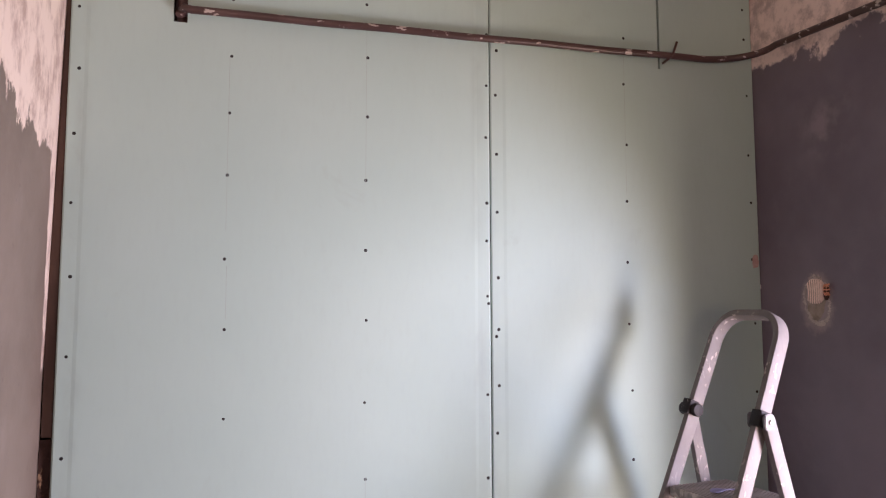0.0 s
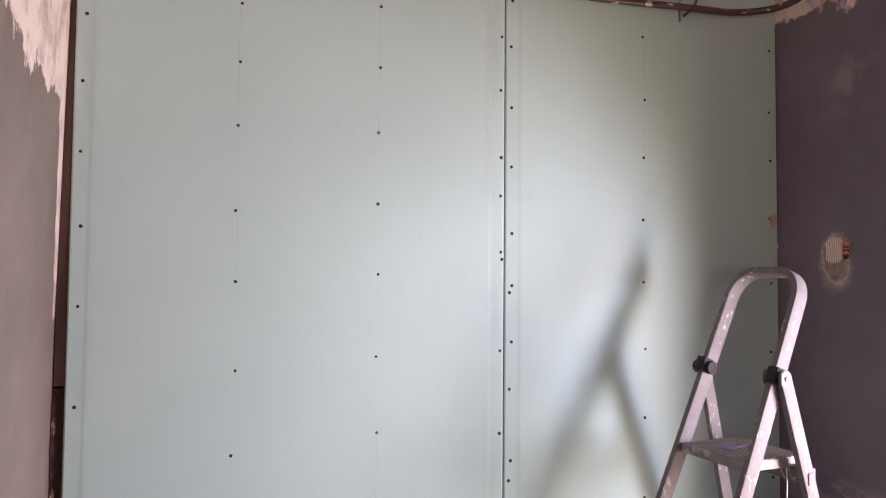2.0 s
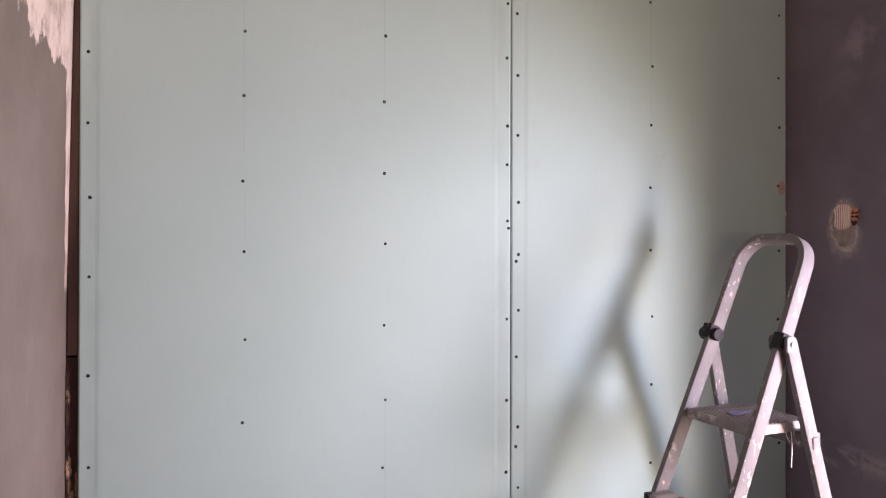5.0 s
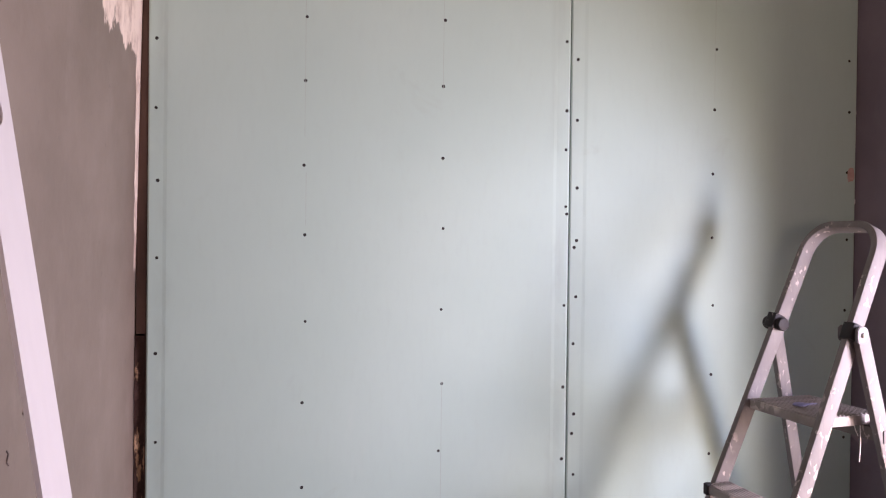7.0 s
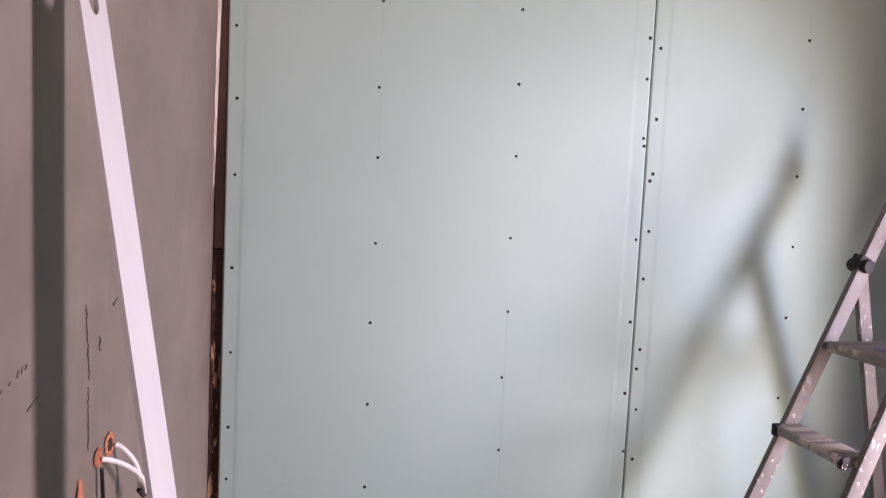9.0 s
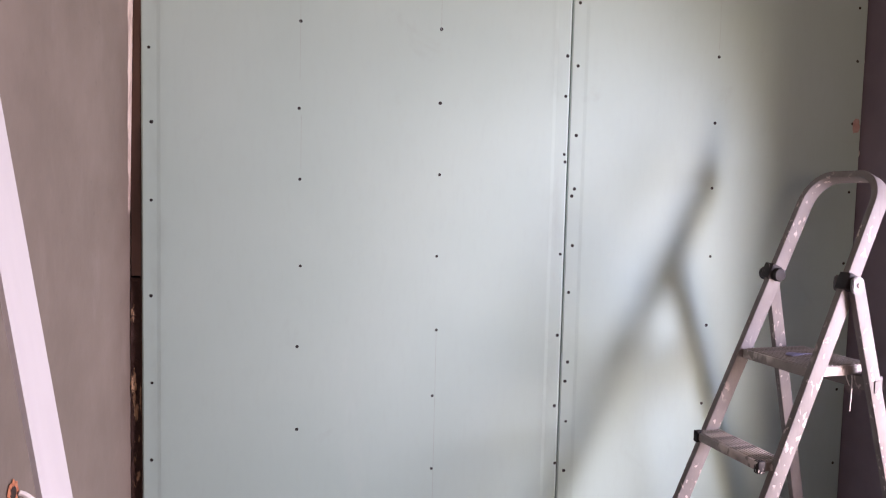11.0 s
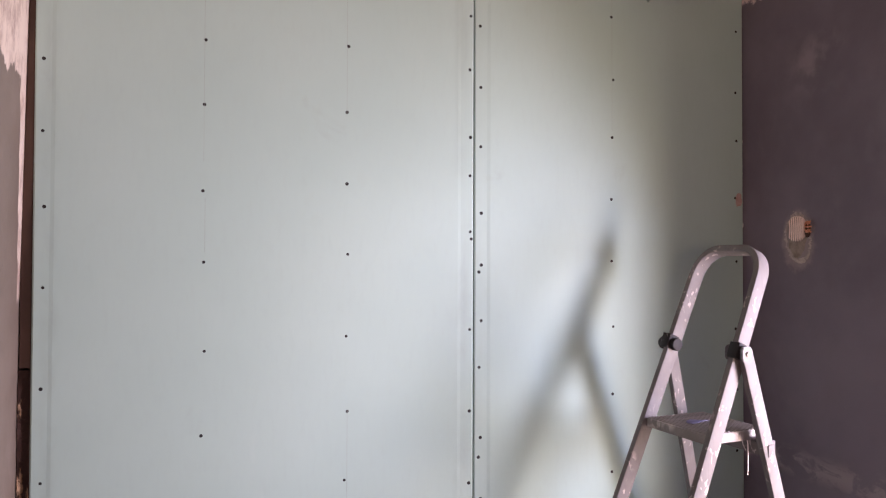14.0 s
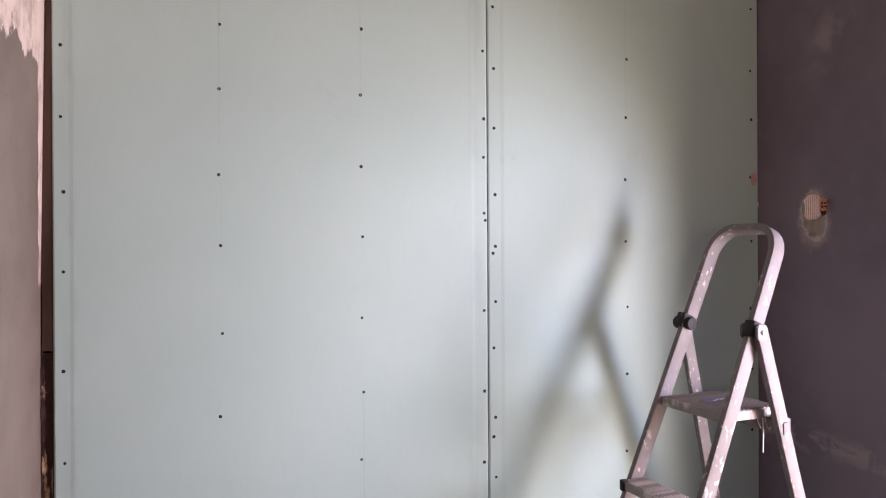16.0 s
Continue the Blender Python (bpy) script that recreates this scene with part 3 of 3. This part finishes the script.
# cord hanging below the platform
cord = [(0.588 + 0.026 * (i / 11) ** 0.7, CY - 0.105 + 0.002 * i, 0.866 - 0.0095 * i) for i in range(12)]
bm = sweep(bmesh.new(), cord, circle(0.0014, 6))
part("cord", bm, WHITEPL, ladder, "frayed white cord end", smooth=True)
bm = sweep(bmesh.new(), [(0.575, CY - 0.100, 0.866), (0.583, CY - 0.098, 0.848), (0.594, CY - 0.096, 0.832)], circle(0.0011, 6))
part("cord", bm, WHITEPL, ladder, "frayed white cord end", smooth=True)
LADDER_TURN = Matrix.Translation((0.546, CY, 0)) @ Matrix.Rotation(radians(8), 4, "Z") @ Matrix.Translation((-0.546, -CY, 0))
ladder.matrix_world = LADDER_TURN
# a scrap of violet film lying on the platform
bm = bmesh.new()
n = 9
rows = []
for i in range(n):
    u = i / (n - 1)
    x = 0.485 + 0.075 * u
    yc, hw = CY - 0.005 + 0.014 * math.sin(u * 3), 0.006 + 0.010 * math.sin(math.pi * min(1, u + 0.15))
    rows.append([bm.verts.new((x, yc + s * hw, 0.8925 + 0.0018 * abs(math.sin(3 * u + s)) + h)) for h in (0, 0.0012) for s in (-1, 0, 1)])
for a, b in zip(rows, rows[1:]):
    for j in (0, 1):
        bm.faces.new((a[j], a[j + 1], b[j + 1], b[j]))
        bm.faces.new((a[j + 3], b[j + 3], b[j + 4], a[j + 4]))
    bm.faces.new((a[0], b[0], b[3], a[3]))
    bm.faces.new((a[2], a[5], b[5], b[2]))
bmesh.ops.recalc_face_normals(bm, faces=bm.faces[:])
thing("plastic_scrap", "crumpled violet-blue plastic scrap lying on the platform", "plastic scrap", bm, BLUE).matrix_world = LADDER_TURN

# ---------------------------------------------------------------- straightedge leaning on the grey wall
BAR_Y, BAR_W, BAR_T = -0.985, 0.097, 0.007
foot, head = Vector((-0.943, BAR_Y, 0.0)), Vector((-1.2295, BAR_Y, 1.86))
bar = thing("straightedge", "long white aluminium plasterer's straightedge leaning on the wall", "straightedge")
axis = (head - foot).normalized()
across = (Vector((0, 1, 0)) - axis * axis.y).normalized()
turn = Matrix((across.cross(axis), across, axis)).transposed().to_4x4()
bar.matrix_world = Matrix.Translation(foot) @ turn


def bar_mesh(hole_z, length):
    bm = bmesh.new()
    hw, t = BAR_W / 2, BAR_T
    hh = hw * math.tan(radians(60))
    lo, hi = hole_z - hh, hole_z + hh
    box(bm, -t, 0, -hw, hw, 0.0, lo)
    box(bm, -t, 0, -hw, hw, hi, length)
    n = 24
    for x, flip in ((0.0, False), (-t, True)):
        inner, outer = [], []
        for i in range(n):
            a = 2 * math.pi * i / n
            c, s = math.cos(a), math.sin(a)
            k = min(hw / max(abs(c), 1e-6), hh / max(abs(s), 1e-6))
            inner.append(bm.verts.new((x, 0.019 * c, hole_z + 0.024 * s)))
            outer.append(bm.verts.new((x, k * c, hole_z + k * s)))
        for i in range(n):
            j = (i + 1) % n
            bm.faces.new((inner[i], outer[i], outer[j], inner[j]) if not flip else (inner[j], outer[j], outer[i], inner[i]))
        if flip:
            for i in range(n):
                j = (i + 1) % n
                bm.faces.new((keep_in[i], keep_in[j], inner[j], inner[i]))
                bm.faces.new((keep_out[j], keep_out[i], outer[i], outer[j]))
        keep_in, keep_out = inner, outer
    bmesh.ops.recalc_face_normals(bm, faces=bm.faces[:])
    return bm


part("profile", bar_mesh(1.50, (head - foot).length), WHITEALU, bar)
bm = box(bmesh.new(), -BAR_T - 0.001, 0.001, -BAR_W / 2 - 0.001, BAR_W / 2 + 0.001, (head - foot).length - 0.012, (head - foot).length + 0.003, 0.002)
part("end_cap", bm, BLACKPL, bar, "black plastic end cap")

# ---------------------------------------------------------------- marks and fittings on the grey wall

def stroke(name, pts, r, material, label, category):
    """A crack or drawn mark: a thin flattened strip on the grey wall."""
    bm = sweep(bmesh.new(), [(LX + 0.0012, y, z) for y, z in pts], [(r, 0.0006), (-r, 0.0006), (-r, -0.004), (r, -0.004)], Vector((1, 0, 0)))
    return thing(name, label, category, bm, material, "structure")


def wander(y0, z0, y1, z1, n, amp, seed):
    return [(y0 + (y1 - y0) * i / n + amp * noise.noise(Vector((i * 0.9, seed, 0))), z0 + (z1 - z0) * i / n) for i in range(n + 1)]


stroke("crack", wander(-0.842, 1.02, -0.826, 0.890, 26, 0.009, 1.0), 0.00032, INK, "fine dark crack in the plaster", "crack")
stroke("crack", wander(-0.830, 0.880, -0.828, 0.770, 20, 0.008, 4.0), 0.00028, INK, "fine dark crack in the plaster", "crack")
stroke("crayon_mark", [(-0.786, 0.956), (-0.779, 0.950), (-0.786, 0.938), (-0.778, 0.930)], 0.0010, INK, "small dark crayon mark", "mark")
stroke("crayon_mark", [(-0.722, 1.002), (-0.708, 1.006), (-0.698, 1.010)], 0.0026, INK, "small dark crayon mark", "mark")
stroke("crayon_mark", [(-1.036, 0.903), (-1.020, 0.909), (-1.004, 0.914)], 0.0011, INK, "smudged dark crayon stroke", "mark")
for dy, h in ((0.0, 0.003), (0.020, 0.004), (0.042, 0.010), (0.053, 0.010), (0.064, 0.007)):
    stroke("crayon_mark", [(-1.105 + dy, 0.948 + 0.22 * dy), (-1.101 + dy, 0.948 + h + 0.22 * dy)], 0.0009, INK, "short dark crayon stroke", "mark")

cavity = thing("wall_cavity", "two broken holes in the plaster showing orange brick", "hole")
for cy, cz, r in ((-0.790, 0.742, 0.010), (-0.738, 0.748, 0.015)):
    bm = bmesh.new()
    for i in range(9):
        a = 2 * math.pi * i / 9
        blob(bm, (LX + 0.002, cy + r * math.cos(a), cz + 1.1 * r * math.sin(a)), 0.0065, i * 3.1 + cy, (0.4, 1.0, 1.2), 0.8, 1)
    part("broken_rim", bm, ORANGE, cavity, "crumbling orange rim")
    # flat disc in each hole; the second is coloured dark for a shaded hollow
    bm = disc(bmesh.new(), (LX - 0.002, cy, cz), (1, 0, 0), r * 0.85, 0.006, 12)
    part("recess", bm, ORANGE if cy < -0.76 else HOLLOWSHADE, cavity)
for y0, z0, sag in ((-0.785, 0.738, 0.050), (-0.722, 0.742, 0.038)):
    pts = []
    for i in range(13):
        u = i / 12
        pts.append((LX + 0.006 + sag * math.sin(math.pi * 0.62 * u), y0 + (-0.692 - y0) * u, z0 - (z0 - 0.640) * u ** 1.35))
    bm = sweep(bmesh.new(), pts, circle(0.0048, 8))
    thing("cable", "white electrical cable looping out of the wall", "cable", bm, WHITEPL, group="wall cables", smooth=True)
bm = sweep(bmesh.new(), [(LX + 0.046, -0.712, 0.652), (LX + 0.050, -0.696, 0.634), (LX + 0.048, -0.680, 0.630), (LX + 0.042, -0.676, 0.640)], circle(0.0042, 8))
thing("cable_end", "dark taped cable end", "cable", bm, BLACKPL, smooth=True)
bm = sweep(bmesh.new(), [(LX + 0.010, -0.792, 0.725), (LX + 0.012, -0.790, 0.66), (LX + 0.012, -0.790, 0.58)], circle(0.0035, 8))
thing("cable", "thin dark cable hanging on the plaster", "cable", bm, BLACKPL, group="wall cables", smooth=True)
bm = bmesh.new()
blob(bm, (LX + 0.001, -0.868, 0.665), 0.034, 9, (0.1, 0.55, 1.9), 0.7)
thing("plaster_chip", "pale orange chipped patch in the plaster", "chip", bm, ORANGE, "structure")

# ---------------------------------------------------------------- junction on the plum wall
JY, JZ = -0.247, 1.405          # middle of the hole
junction = thing("junction_hole", "open wiring hole in the plum wall with corrugated conduit", "junction hole")
rng = random.Random(12)
bm = bmesh.new()
for i in range(150):
    a = 2 * math.pi * i / 150
    low = max(0.0, -math.sin(a))
    k = 1 + 0.18 * noise.noise(Vector((math.cos(a) * 2.1, math.sin(a) * 2.1, 3))) + rng.uniform(-0.07, 0.07)
    r = 0.0015 + 0.0035 * rng.random() ** 2 + 0.0035 * low * rng.random()
    cy = JY + (0.050 * math.cos(a) * k) + 0.006 * math.sin(a)
    blob(bm, (WX - 0.0002, cy, JZ + (0.072 * math.sin(a)) * k), r, i * 2.3, (0.35, 1.3, 0.9), 0.9, 1)
part("filler_rim", bm, FILLER, junction, "ragged pale filler rim")
bm = bmesh.new()
blob(bm, (WX + 0.003, JY, JZ - 0.004), 0.062, 2.2, (0.09, 0.72, 1.10), 0.25, 3)
part("filler_bed", bm, CAVITY, junction, "rough brownish filler in the hole", smooth=True)
# corrugated sleeve lying in the hole, bowed, its mouth turned to the room
nu, nv, turns = 64, 16, 7
bm = bmesh.new()
rows = []
for i in range(nu + 1):
    u = i / nu
    row = []
    for j in range(nv + 1):
        v = -1 + 2 * j / nv
        bow = 1 - v * v
        taper = 1 - 0.12 * u - 0.30 * abs(2 * u - 1) ** 3
        ridge = 0.5 + 0.5 * math.cos(2 * math.pi * turns * u)
        x = WX + 0.002 - (0.012 * math.sqrt(max(0.0, bow)) + 0.0060 * ridge * min(1.0, 3 * bow)) * (0.6 + 0.4 * u)
        row.append(bm.verts.new((x, JY + 0.036 - 0.066 * u - 0.010 * bow, JZ + 0.026 + 0.044 * taper * v)))
    rows.append(row)
for r0, r1 in zip(rows, rows[1:]):
    for j in range(nv):
        bm.faces.new((r0[j], r0[j + 1], r1[j + 1], r1[j]))
rim = [r[0] for r in rows] + rows[-1][1:] + [r[-1] for r in reversed(rows[:-1])] + rows[0][-2:0:-1]
back = [bm.verts.new((WX + 0.004, v.co.y, v.co.z)) for v in rim]
for i in range(len(rim)):
    k = (i + 1) % len(rim)
    bm.faces.new((rim[i], rim[k], back[k], back[i]))
bmesh.ops.recalc_face_normals(bm, faces=bm.faces[:])
part("conduit_sleeve", bm, CONDUIT, junction, "pale corrugated conduit sleeve", smooth=True)
# thin brown tubes laid in the grooves as their shade, so the ridges show
for i in range(turns - 1):
    u = (i + 0.5) / turns
    pts = []
    for j in range(13):
        v = -0.86 + 1.72 * j / 12
        bow = 1 - v * v
        pts.append((WX + 0.0012 - 0.012 * math.sqrt(bow) * (0.6 + 0.4 * u), JY + 0.036 - 0.066 * u - 0.010 * bow, JZ + 0.026 + 0.044 * (1 - 0.12 * u - 0.30 * abs(2 * u - 1) ** 3) * v))
    part("groove_shade", sweep(bmesh.new(), pts, circle(0.0015, 6), Vector((0, 1, 0))), CAVITY, junction, "brownish dusty groove of the sleeve", smooth=True)
# solid blob coloured dark, in place of the shaded opening of the sleeve
bm = bmesh.new()
blob(bm, (WX - 0.004, JY - 0.044, JZ + 0.022), 0.023, 6, (0.42, 0.42, 1.0), 0.35)
part("sleeve_mouth", bm, HOLLOWSHADE, junction, "dark mouth of the sleeve", smooth=True)
for i in range(10):
    a = 2 * math.pi * i / 10
    cy, cz = JY - 0.048 - 0.006 * math.cos(a), JZ + 0.030 + 0.015 * math.sin(a)
    pts = [(WX - 0.004, cy + 0.010, cz - 0.006), (WX - 0.014, cy - 0.002, cz), (WX - 0.018, cy - 0.009, cz + 0.005 * math.sin(3 * a)), (WX - 0.012, cy - 0.013, cz + 0.008 * math.sin(3 * a))]
    part("wire", sweep(bmesh.new(), pts, circle(0.0024, 7)), COPPER, junction, "bare copper wire end", smooth=True)
